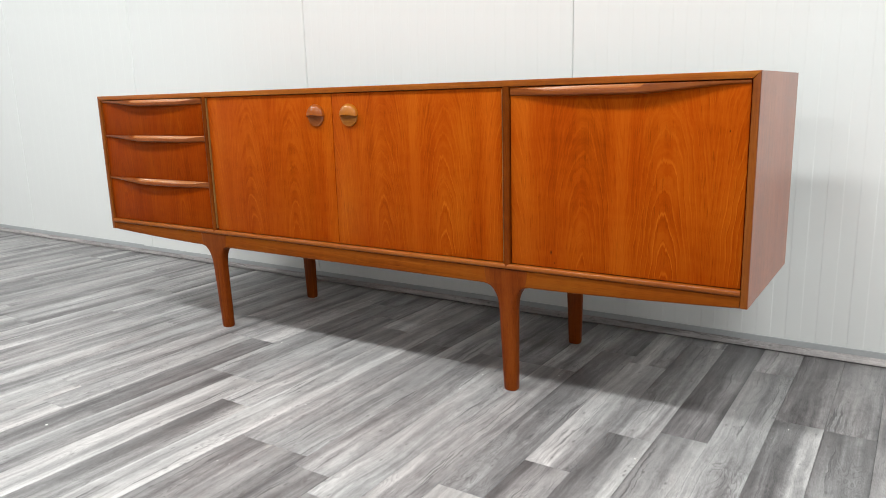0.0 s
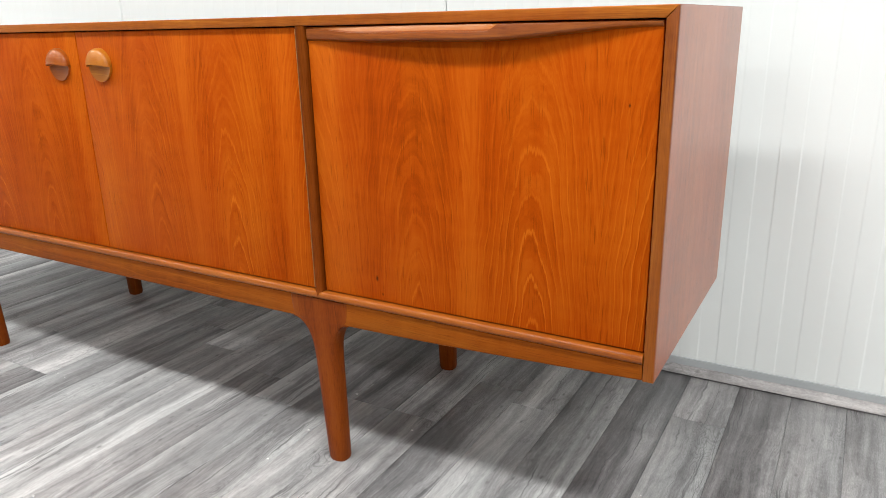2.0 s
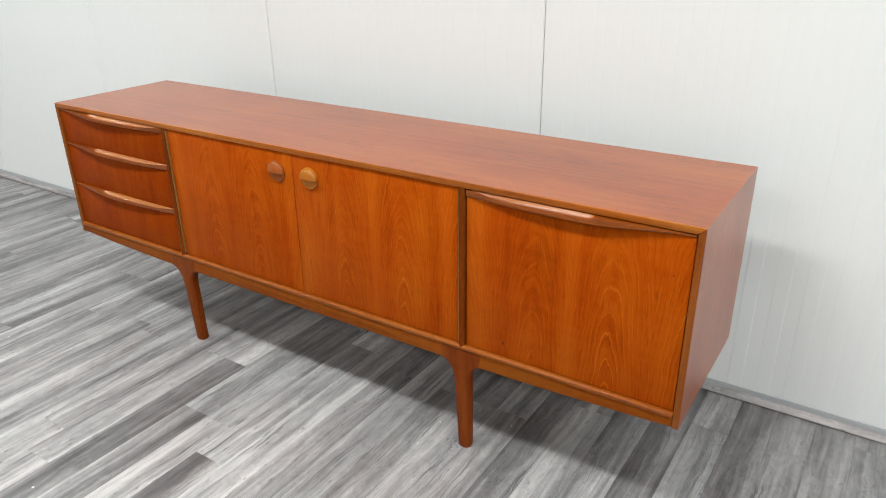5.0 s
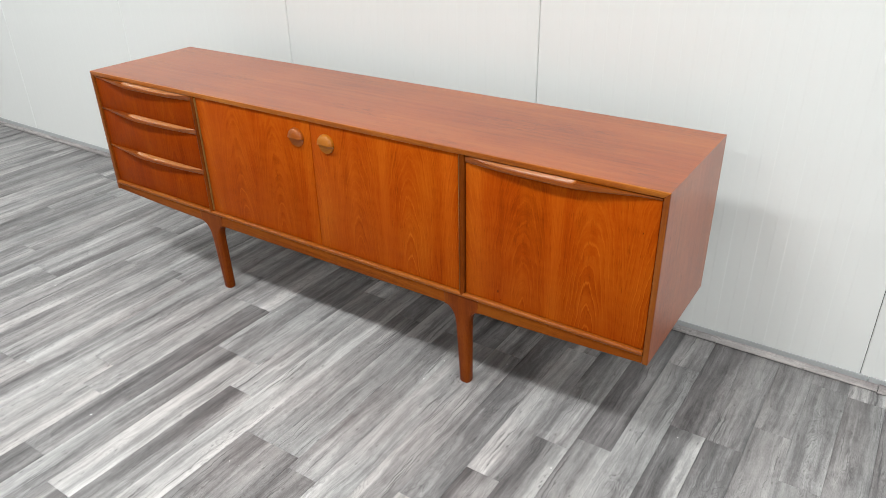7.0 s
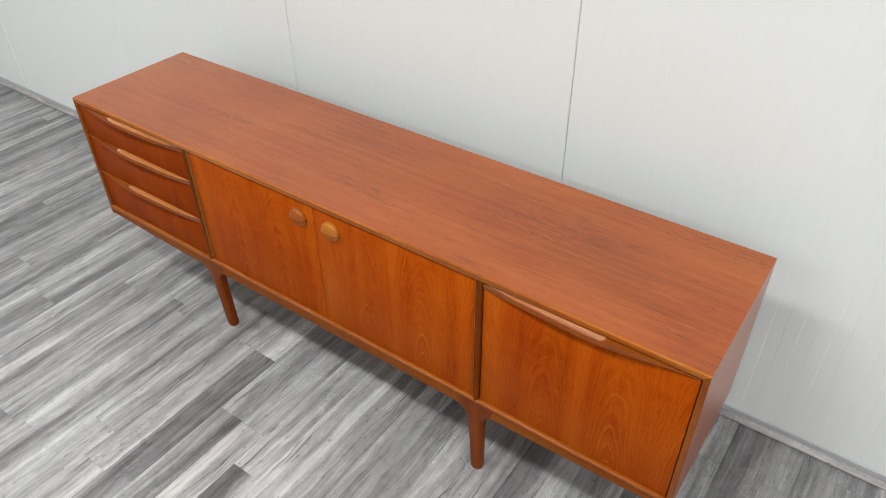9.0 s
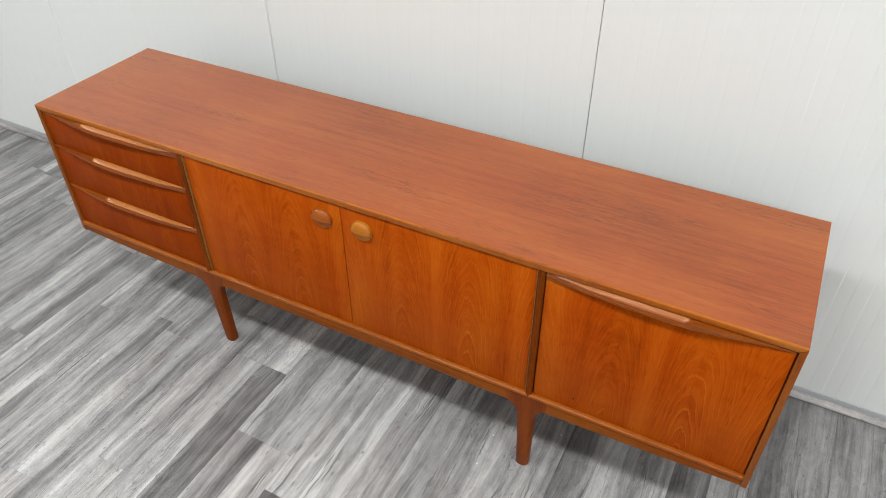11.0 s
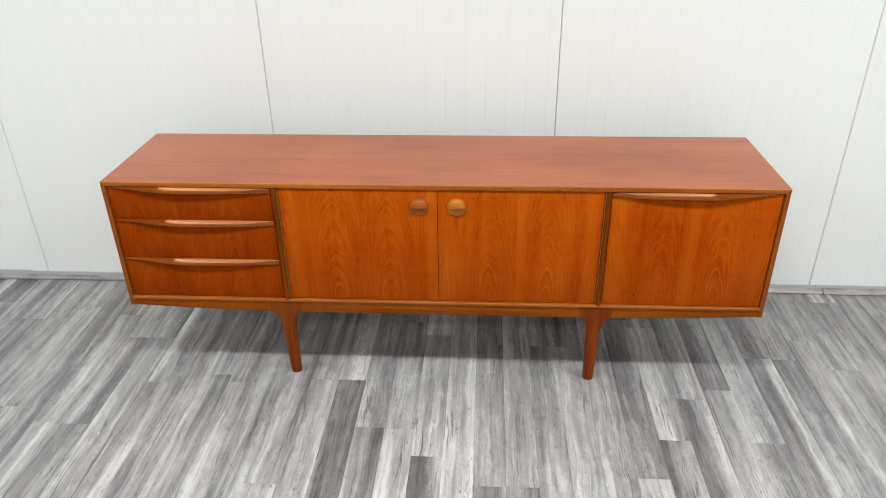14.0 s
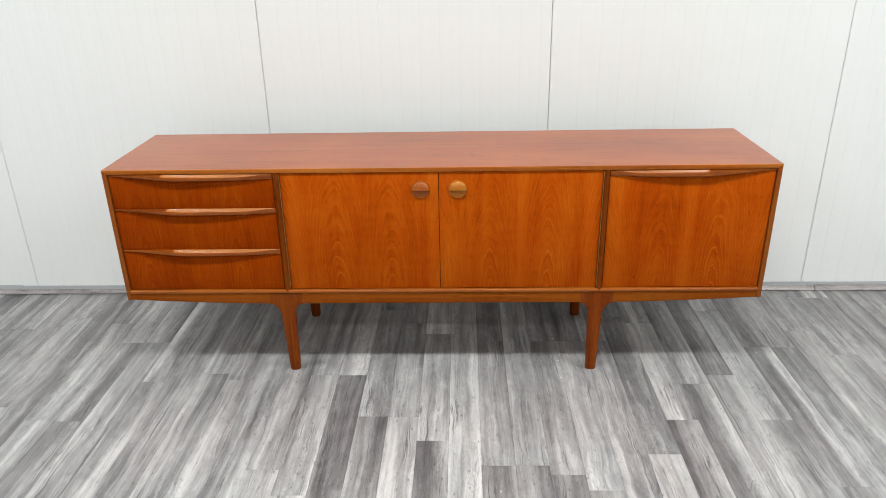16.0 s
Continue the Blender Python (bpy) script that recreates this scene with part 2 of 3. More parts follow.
def laminate(name, pieces, along="Y", across="X", lift=0.0, warm=0.0):
    """Grey limed-oak print: soft blocks of grey along each strip, wavy shakes and knots. pieces: each strip is an object of its own, whose
    colour holds the greys of its two edges and the width of the first; else an island of one mesh."""
    m, nt, b = blank(name, 0.42, 0.36)
    ax = axes_of(nt)
    if pieces:
        info = nt.nodes.new("ShaderNodeObjectInfo")
        rnd = info.outputs["Random"]
        parts = nt.nodes.new("ShaderNodeSeparateColor")
        nt.links.new(info.outputs["Color"], parts.inputs[0])
        one, two, cut = parts.outputs[0], parts.outputs[1], parts.outputs[2]
    else:
        rnd = nt.nodes.new("ShaderNodeNewGeometry").outputs["Random Per Island"]
        one, two = op(nt, "MULTIPLY_ADD", op(nt, "FRACT", op(nt, "MULTIPLY", rnd, 13.7)), 0.6, 0.2), op(nt, "MULTIPLY_ADD", op(nt, "FRACT", op(nt, "MULTIPLY", rnd, 41.3)), 0.6, 0.2)
        cut = None
    shift = op(nt, "MULTIPLY", rnd, 71.0)
    wi, el = op(nt, "ADD", ax[across], shift), op(nt, "MULTIPLY_ADD", rnd, 37.0, ax[along])

    def field(across_rate, along_rate, detail, rough, off=0.0, bend=0.0, vector=None):
        x = wi if vector is None else vector
        return noise_of(nt, joined(nt, op(nt, "MULTIPLY", x, across_rate), op(nt, "MULTIPLY", el, along_rate), op(nt, "ADD", shift, off)), 1.0, detail, rough, bend)

    def plus(v, a, k):
        return op(nt, "MULTIPLY_ADD", op(nt, "SUBTRACT", a, 0.5), k, v)

    warp = op(nt, "SUBTRACT", field(9.0, 5.0, 3.0, 0.55), 0.5)
    wx = op(nt, "MULTIPLY_ADD", warp, 0.030, wi)
    grain = field(170.0, 9.0, 5.0, 0.74, 1.0, 0.5, wx)
    blotch = field(26.0, 13.0, 5.0, 0.62, 2.0, 1.0)
    if cut is None:
        side = ramp(nt, field(11.0, 0.5, 1.0, 0.4, 3.0, 0.0, wx), (0.44, 0.0), (0.54, 1.0))
    else:
        across_strip = op(nt, "ADD", op(nt, "DIVIDE", ax[across], 0.0965), 0.5)
        edge = op(nt, "ADD", op(nt, "SUBTRACT", across_strip, cut), op(nt, "MULTIPLY", op(nt, "SUBTRACT", field(8.0, 2.6, 4.0, 0.6, 3.0), 0.5), 0.85))
        side = ramp(nt, op(nt, "ADD", edge, 0.5), (0.44, 0.0), (0.53, 0.8), (0.66, 1.0))
    v = op(nt, "ADD", op(nt, "MULTIPLY", one, op(nt, "SUBTRACT", 1.0, side)), op(nt, "MULTIPLY", two, side))
    v = op(nt, "MULTIPLY_ADD", v, 0.70, 0.095)
    v = plus(v, ramp(nt, field(26.0, 1.3, 3.0, 0.55, 12.0, 0.3, wx), (0.30, 0.0), (0.46, 0.42), (0.52, 0.60), (0.70, 1.0)), 0.50)
    v = plus(v, field(4.0, 3.2, 3.0, 0.55, 13.0), 0.2)
    v = plus(v, field(75.0, 2.2, 4.0, 0.66, 4.0, 0.2, wx), 0.48)
    v = plus(v, grain, 0.57)
    v = plus(v, field(520.0, 130.0, 3.0, 0.7, 5.0), 0.46)
    v = plus(v, blotch, 0.46)
    v = op(nt, "ADD", v, lift)
    # figure round the knots: fine curved lines in patches
    hills = op(nt, "ADD", field(22.0, 6.0, 2.0, 0.5, 9.0, 0.6), op(nt, "MULTIPLY", wi, 3.0))
    curl = ramp(nt, op(nt, "FRACT", op(nt, "MULTIPLY", hills, 22.0)), (0.0, 0.0), (0.14, 1.0), (0.75, 0.8), (1.0, 0.0))
    v = op(nt, "ADD", v, op(nt, "MULTIPLY", op(nt, "SUBTRACT", curl, 0.62), ramp(nt, field(12.0, 4.0, 2.0, 0.5, 11.0), (0.52, 0.0), (0.66, 0.24))))
    col = ramp(nt, v, (0.0, (0.074, 0.071, 0.072)), (0.35, (0.190, 0.186, 0.188)), (0.65, (0.345, 0.342, 0.341)), (1.0, (0.60, 0.596, 0.588)))
    tint = ramp(nt, field(7.0, 1.4, 2.0, 0.5, 15.0), (0.40, 0.0), (0.62, 1.0))
    col = mixed(nt, "MULTIPLY", 1.0, col, mixed(nt, "MIX", tint, (1.0, 1.003, 1.0), (1.012, 0.988, 0.984)))
    # shakes: dark wavy cracks along the grain, here and there, often in pairs
    jit = op(nt, "MULTIPLY_ADD", op(nt, "SUBTRACT", field(30.0, 22.0, 4.0, 0.66, 8.0), 0.5), 0.013, wx)
    thin = ramp(nt, op(nt, "ABSOLUTE", op(nt, "SUBTRACT", field(48.0, 0.9, 2.0, 0.5, 6.0, 0.0, jit), 0.5)), (0.0, 1.0), (0.006, 0.85), (0.016, 0.0))
    gate = ramp(nt, field(14.0, 2.6, 3.0, 0.6, 7.0), (0.478, 0.0), (0.595, 1.0))
    crack = op(nt, "MULTIPLY", thin, gate)
    col = mixed(nt, "MIX", op(nt, "MULTIPLY", crack, 0.75), col, (0.066, 0.064, 0.066))
    if warm:
        col = mixed(nt, "MULTIPLY", warm, col, (1.0, 0.80, 0.77))
    # knots
    vor = nt.nodes.new("ShaderNodeTexVoronoi")
    put(nt, vor.inputs["Vector"], joined(nt, op(nt, "MULTIPLY", wi, 9.0), op(nt, "MULTIPLY", el, 4.2), shift))
    knot = ramp(nt, op(nt, "MULTIPLY_ADD", op(nt, "SUBTRACT", blotch, 0.5), 0.20, vor.outputs["Distance"]), (0.03, 1.0), (0.16, 0.0))
    col = mixed(nt, "MIX", op(nt, "MULTIPLY", knot, 0.65), col, (0.085, 0.082, 0.081))
    nt.links.new(col, b.inputs["Base Color"])
    put(nt, b.inputs["Roughness"], op(nt, "MULTIPLY_ADD", grain, 0.22, 0.32))
    bumped(nt, b, op(nt, "SUBTRACT", grain, op(nt, "MULTIPLY", crack, 1.5)), 0.22, 0.0006)
    return m


def plain(name, colour, rough, spec=0.5, metal=0.0, wear=0.06, scale=14.0, bump=0.0):
    m, nt, b = blank(name, rough, spec, metal)
    tc = nt.nodes.new("ShaderNodeTexCoord").outputs["Object"]
    big, small = noise_of(nt, tc, scale * 0.12, 3.0), noise_of(nt, tc, scale * 9, 3.0, 0.6)
    v = op(nt, "ADD", op(nt, "MULTIPLY", op(nt, "SUBTRACT", big, 0.5), wear), op(nt, "MULTIPLY", op(nt, "SUBTRACT", small, 0.5), wear * 0.6))
    low, high = tuple(c * 0.8 for c in colour), tuple(min(1, c * 1.2) for c in colour)
    nt.links.new(ramp(nt, op(nt, "ADD", v, 0.5), (0.0, low), (0.5, colour), (1.0, high)), b.inputs["Base Color"])
    put(nt, b.inputs["Roughness"], op(nt, "MULTIPLY_ADD", small, 0.14, rough - 0.07))
    if bump:
        bumped(nt, b, small, bump, 0.0005)
    return m


FRONT = (0.362, 0.0560, 0.0020)
veneer_flap = veneer("teak_veneer_flap", 0.178, 0.702, FRONT, figure=0.66, lead=0.6, seed=1.0, glow=((0.565, 0.035), (0.79, 0.03)),
                     knots=((0.631, 0.358, 0.0030), (0.640, 0.334, 0.0016), (1.0, 0.628, 0.0016)))
veneer_door_left = veneer("teak_veneer_door_left", 0.176, -0.330, FRONT, rise=0.22, figure=0.50, lead=-0.3, seed=4.0, glow=((-0.02, 0.03), (-0.46, 0.03)))
veneer_door_right = veneer("teak_veneer_door_right", 0.186, 0.164, FRONT, rise=0.24, figure=0.64, lead=0.5, seed=2.0, glow=((0.03, 0.03), (0.26, 0.03), (0.48, 0.03)))
# drawer base darker than FRONT: the handles' shade is put into the colour
veneer_drawer_shaded = veneer("teak_veneer_drawer_shaded", 0.30, -0.655, (0.255, 0.0350, 0.0009), rise=0.16, lean=0.10, ring=0.0090, figure=0.5, seed=6.0)
veneer_top = teak("teak_veneer_top", "X", "Y", (0.325, 0.067, 0.0064), centre=0.16, lean=0.012, start=0.05, ring=0.021, figure=0.20, streak=0.52, seed=11.0, rough=0.36, spec=0.25, coat=0.55, fibres=0.9, waves=0.0, marks=0.6)
veneer_side = teak("teak_veneer_side", "Z", "Y", (0.335, 0.076, 0.017), centre=0.2, lean=0.05, start=0.3, ring=0.012, figure=0.2, streak=0.55, seed=13.0, rough=0.30, spec=0.38, coat=0.3, fibres=1.7)
solid_long = teak("teak_solid_rail", "X", "Z", (0.262, 0.060, 0.0042), lean=0.04, start=0.2, ring=0.009, figure=0.45, streak=0.6, seed=15.0)
solid_moulding = teak("teak_solid_moulding", "X", "Z", (0.285, 0.070, 0.0060), lean=0.03, start=0.2, ring=0.008, figure=0.35, streak=0.6, seed=18.0, rough=0.33, spec=0.3)
solid_edge = teak("teak_solid_edge", "X", "Z", (0.39, 0.104, 0.0085), lean=0.03, start=0.2, ring=0.008, figure=0.45, streak=0.9, seed=17.0, rough=0.3, spec=0.25)
solid_upright = teak("teak_solid_upright", "Z", "X", (0.150, 0.030, 0.0020), lean=0.03, start=0.2, ring=0.008, figure=0.4, streak=0.6, seed=19.0)
solid_side_edge = teak("teak_solid_side_edge", "Z", "X", (0.245, 0.062, 0.0048), lean=0.03, start=0.2, ring=0.008, figure=0.4, streak=0.6, seed=20.0, rough=0.32, spec=0.25)
solid_leg = teak("teak_solid_leg", "Z", "X", (0.190, 0.037, 0.0030), lean=0.05, start=0.1, ring=0.008, figure=0.45, streak=1.0, seed=21.0, rough=0.36, spec=0.1)
solid_handle = teak("teak_solid_handle", "X", "Z", (0.238, 0.055, 0.0042), lean=0.04, start=0.15, ring=0.008, figure=0.4, streak=0.6, seed=23.0, rough=0.34, spec=0.3, coat=0.18)
# handle wood again for the scoops, overhead highlight put into a paler base
lit_scoop = teak("teak_lit_scoop", "X", "Z", (0.37, 0.118, 0.022), lean=0.04, start=0.15, ring=0.008, figure=0.3, streak=0.4, fibres=0.5, waves=0.0, seed=24.0, rough=0.34, spec=0.35, coat=0.3)
knob_brown = teak("teak_knob_brown", "X", "Z", (0.285, 0.062, 0.0036), lean=0.1, start=0.12, ring=0.006, figure=0.5, streak=0.5, fibres=0.5, waves=0.0, seed=25.0, rough=0.34, spec=0.25, coat=0.22)
knob_golden = teak("teak_knob_golden", "X", "Z", (0.38, 0.114, 0.0064), lean=0.1, start=0.12, ring=0.006, figure=0.5, streak=0.5, fibres=0.5, waves=0.0, seed=27.0, rough=0.34, spec=0.25, coat=0.25)
brass = plain("worn_brass", (0.32, 0.16, 0.04), 0.5, metal=0.15, wear=1.4, scale=40.0)
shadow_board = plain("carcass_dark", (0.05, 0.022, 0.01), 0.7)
wall_white = plain("panel_white_steel", (0.785, 0.80, 0.787), 0.38, 0.45, wear=0.03, scale=5.0)
seal_grey = plain("joint_seal_grey", (0.16, 0.17, 0.17), 0.7)
channel_grey = plain("channel_grey", (0.42, 0.435, 0.445), 0.42, wear=0.2, scale=20.0)
ceiling_white = plain("ceiling_grey", (0.76, 0.77, 0.77), 0.6, wear=0.05)
wall_plain = plain("wall_plain", (0.74, 0.75, 0.745), 0.6, wear=0.05)
lamp_body = plain("lamp_body_white", (0.8, 0.8, 0.8), 0.4)
fleck_white = plain("fleck_white", (0.8, 0.8, 0.78), 0.6)
strip_laminate = laminate("limed_laminate", True)
rest_laminate = laminate("limed_laminate_rest", False)
bead_laminate = laminate("limed_laminate_bead", False, "X", "Z", 0.10, 0.25)


# ---- helpers ----
def part(name, bm, material, parent=None, label="", angle=32):
    mesh = bpy.data.meshes.new(name)
    bmesh.ops.recalc_face_normals(bm, faces=bm.faces)
    bm.to_mesh(mesh)
    bm.free()
    mesh.materials.append(material)
    for p in mesh.polygons:
        p.use_smooth = True
    mesh.set_sharp_from_angle(angle=radians(angle))
    ob = new(name, mesh)
    ob.parent = parent
    return tagged(ob, label)


def box(x0, x1, y0, y1, z0, z1, bevel=0.0, segments=2, bm=None):
    own = bm is None
    bm = bmesh.new() if own else bm
    vs = bmesh.ops.create_cube(bm, size=1.0)["verts"]
    for v in vs:
        v.co = ((x0 + x1) / 2 + v.co.x * (x1 - x0), (y0 + y1) / 2 + v.co.y * (y1 - y0), (z0 + z1) / 2 + v.co.z * (z1 - z0))
    if bevel:
        edges = {e for v in vs for e in v.link_edges}
        bmesh.ops.bevel(bm, geom=list(edges), offset=bevel, segments=segments, profile=0.5, affect="EDGES")
    return bm


def loft(rings, closed=True):
    """Skin between rings of equally many points, capped at both ends."""
    bm = bmesh.new()
    vs = [[bm.verts.new(p) for p in ring] for ring in rings]
    n = len(vs[0])
    for a, b in zip(vs, vs[1:]):
        for i in range(n if closed else n - 1):
            j = (i + 1) % n
            bm.faces.new((a[i], a[j], b[j], b[i]))
    if closed:
        bm.faces.new(vs[0])
        bm.faces.new(list(reversed(vs[-1])))
    return bm


def ease(t):
    t = min(1.0, max(0.0, t))
    return t * t * (3 - 2 * t)


# ---- structure ----
floor = tagged(part("floor", box(WEST, EAST, SOUTH, 0.75, -0.12, -0.006), seal_grey), "grey limed wood-look laminate floor in narrow strips", "floor", kind="structure")

wall_north = tagged(part("wall_north", box(WEST - 0.1, EAST + 0.1, WALL_Y + 0.012, WALL_Y + 0.12, -0.1, CEILING_Z + 0.1), seal_grey),
                    "white insulated metal panel wall with faint vertical ribs", "wall", kind="structure")
SEAM, MODULE, RIB = 0.407, 1.0847, 0.0745


def wall_panel(x0, x1):
    """One ribbed sheet: shallow raised bands with short slopes, edges folded back at the joints."""
    line = [(x0, WALL_Y + 0.012), (x0, WALL_Y + 0.003), (x0 + 0.003, WALL_Y)]
    k = math.ceil((x0 + 0.02 - 1.0) / RIB)
    while 1.0 + k * RIB + RIB * 0.6 < x1 - 0.01:
        a = 1.0 + k * RIB
        line += [(a - 0.0015, WALL_Y), (a + 0.0015, WALL_Y + 0.00062), (a + RIB / 2 - 0.0015, WALL_Y + 0.00062), (a + RIB / 2 + 0.0015, WALL_Y)]
        k += 1
    line += [(x1 - 0.003, WALL_Y), (x1, WALL_Y + 0.003), (x1, WALL_Y + 0.012)]
    bm = bmesh.new()
    low = [bm.verts.new((x, y, 0.0)) for x, y in line]
    high = [bm.verts.new((x, y, CEILING_Z)) for x, y in line]
    for i in range(len(line) - 1):
        bm.faces.new((low[i], low[i + 1], high[i + 1], high[i]))
    return bm


first = math.ceil((WEST - SEAM) / MODULE) - 1
for k in range(first, 6):
    x0, x1 = max(WEST, SEAM + k * MODULE + 0.0009), min(EAST, SEAM + (k + 1) * MODULE - 0.0009)
    if x1 - x0 > 0.05:
        part("panel", wall_panel(x0, x1), wall_white, wall_north, angle=10)

# unseen walls and ceiling, added to close the room and bounce the light
tagged(part("wall_west", box(WEST - 0.1, WEST, SOUTH, WALL_Y + 0.012, -0.1, CEILING_Z + 0.1), wall_plain), "plain pale grey wall, out of view, added to close the room", "wall", kind="structure")
tagged(part("wall_east", box(EAST, EAST + 0.1, SOUTH, WALL_Y + 0.012, -0.1, CEILING_Z + 0.1), wall_plain), "plain pale grey wall, out of view, added to close the room", "wall", kind="structure")
tagged(part("wall_south", box(WEST - 0.1, EAST + 0.1, SOUTH - 0.1, SOUTH, -0.1, CEILING_Z + 0.1), wall_plain), "plain pale grey wall, out of view, added to close the room", "wall", kind="structure")
tagged(part("ceiling", box(WEST, EAST, SOUTH, WALL_Y + 0.012, CEILING_Z, CEILING_Z + 0.1), ceiling_white), "plain light grey ceiling, out of view, added to close the room", "ceiling", kind="structure")

for lx, ly, _ in LAMPS:
    panel_lamp = tagged(part("ceiling_panel_lamp", box(lx - 0.60, lx + 0.60, ly - 0.15, ly + 0.15, CEILING_Z - 0.04, CEILING_Z, 0.004), lamp_body),
                    "long white ceiling panel lamp, out of view, assumed", "ceiling lamp", "ceiling lamps")

# grey channel at the foot of the wall, in lengths, and a wood-look bead before it
skirting = tagged(new("skirting"), "grey metal channel and wood-look bead along the wall foot", "skirting", kind="structure")
cuts = [WEST, -3.95, -1.83, 1.515, EAST]
for i, (a, b) in enumerate(zip(cuts, cuts[1:])):
    rise = 0.034 if i != 1 else 0.038
    part("channel", box(a + 0.001, b - 0.001, WALL_Y - 0.0045, WALL_Y - 0.0005, 0.0, rise, 0.0008, 1), channel_grey, skirting)
cuts = [WEST, -2.6, -0.4, 1.545, EAST]
for i, (a, b) in enumerate(zip(cuts, cuts[1:])):
    # the last length sits a little proud of the others
    out, up = (0.0045, 0.003) if i == 3 else (0.0, 0.0)
    profile = [(0.0, 0.001), (-0.0155 - out, 0.001), (-0.0170 - out, 0.004)]
    profile += [((-0.0165 - out) * math.cos(u), 0.004 + up + 0.0135 * math.sin(u)) for u in (0.35, 0.7, 1.05, 1.35)] + [(0.0, 0.0180 + up)]
    part("bead", loft([[(x, WALL_Y - 0.0047 + y, z) for y, z in profile] for x in (a + 0.0008, b - 0.0008)]), bead_laminate, skirting)

# ---- sideboard ----
HALF, DEPTH, TOP, UNDER = 1.05, 0.444, 0.738, 0.285
THICK, FACE = 0.014, 0.0060
INNER = HALF - THICK
sideboard = tagged(new("sideboard"), "long mid-century teak sideboard with three drawers, double doors and drop flap", "sideboard")



def prism(points, y0, y1):
    """A slab from its corners in x and z, with eased long edges at the front and back."""
    return loft([[(x, y, z) for x, z in points] for y in (y0, y1)])


M = 0.0002
part("top", prism([(-HALF, TOP), (HALF, TOP), (INNER, TOP - THICK), (-INNER, TOP - THICK)], 0.0062, DEPTH), veneer_top, sideboard)
for s in (-1, 1):
    part("side_panel", prism([(s * HALF, TOP - M), (s * HALF, UNDER), (s * INNER, UNDER), (s * INNER, TOP - THICK - M)], 0.0062, DEPTH), veneer_side, sideboard)


def mitred_edge(points, y0, y1):
    """A lipping from its four front corners, slightly rounded towards the front."""
    cx, cz = sum(p[0] for p in points) / 4, sum(p[1] for p in points) / 4
    rings = []
    for y, k in ((y1, 0.0), (y0 + 0.0015, 0.0), (y0 + 0.0004, 0.0006), (y0, 0.0016)):
        rings.append([(x + (k if x < cx else -k), y, z + (k if z < cz else -k)) for x, z in points])
    return loft(rings)


part("front_edge", mitred_edge([(-HALF, TOP), (HALF, TOP), (INNER, TOP - THICK), (-INNER, TOP - THICK)], 0.0, 0.006), solid_edge, sideboard, "golden solid teak edge of the top")
for s in (-1, 1):
    part("front_edge", mitred_edge([(s * HALF, TOP - 0.0003), (s * HALF, UNDER), (s * INNER, UNDER), (s * INNER, TOP - THICK - 0.0003)], 0.0, 0.006), solid_side_edge, sideboard)
part("back_panel", box(-INNER, INNER, DEPTH - 0.012, DEPTH - 0.006, 0.300, TOP - THICK), shadow_board, sideboard)
part("bottom_panel", box(-INNER, INNER, 0.008, DEPTH - 0.013, 0.300, 0.3185), solid_long, sideboard)
# added dark sheet, its colour stands for the shade in the gaps between fronts
part("inner_board", box(-INNER + 0.001, INNER - 0.001, 0.026, 0.030, 0.319, TOP - THICK - 0.001), shadow_board, sideboard)

DIV = ((-0.5145, -0.4965), (0.5125, 0.5290))
for a, b in DIV:
    mid, half = (a + b) / 2, (b - a) / 2
    nose = [(-1, 0.024), (-1, 0.0022), (-0.86, 0.0004), (-0.5, -0.0010), (0, -0.0016), (0.5, -0.0010), (0.86, 0.0004), (1, 0.0022), (1, 0.024)]
    rings = [[(mid + half * k * u, y - push, z) for u, y in nose] for z, k, push in ((TOP - THICK, 1.0, 0.0), (0.3225, 1.0, 0.0), (0.3205, 0.8, 0.0016), (0.3150, 0.12, 0.0036))]
    part("divider", loft(rings), solid_upright, sideboard, angle=40)
for a, b in ((-0.4962, -0.4949), (0.5109, 0.5122)):
    part("hinge_strip", box(a, b, 0.0015, 0.02, 0.326, TOP - THICK - 0.004, 0.0004, 1), brass, sideboard, "tarnished brass piano hinge")

# rounded moulding under the fronts
prof = [(0.012, 0.3090), (0.0012, 0.3090), (-0.0016, 0.3095), (-0.0030, 0.3110), (-0.0037, 0.3135), (-0.0037, 0.3160), (-0.0030, 0.3188), (-0.0016, 0.3204), (0.0010, 0.3211), (0.012, 0.3211)]
part("moulding", loft([[(x, y, z) for y, z in prof] for x in (-INNER + 0.0005, INNER - 0.0005)]), solid_moulding, sideboard, "rounded teak moulding below the fronts", 40)


def front(name, x0, x1, z0, z1, material, label=""):
    return part(name, box(x0, x1, FACE, FACE + 0.018, z0, z1, 0.0012), material, sideboard, label)


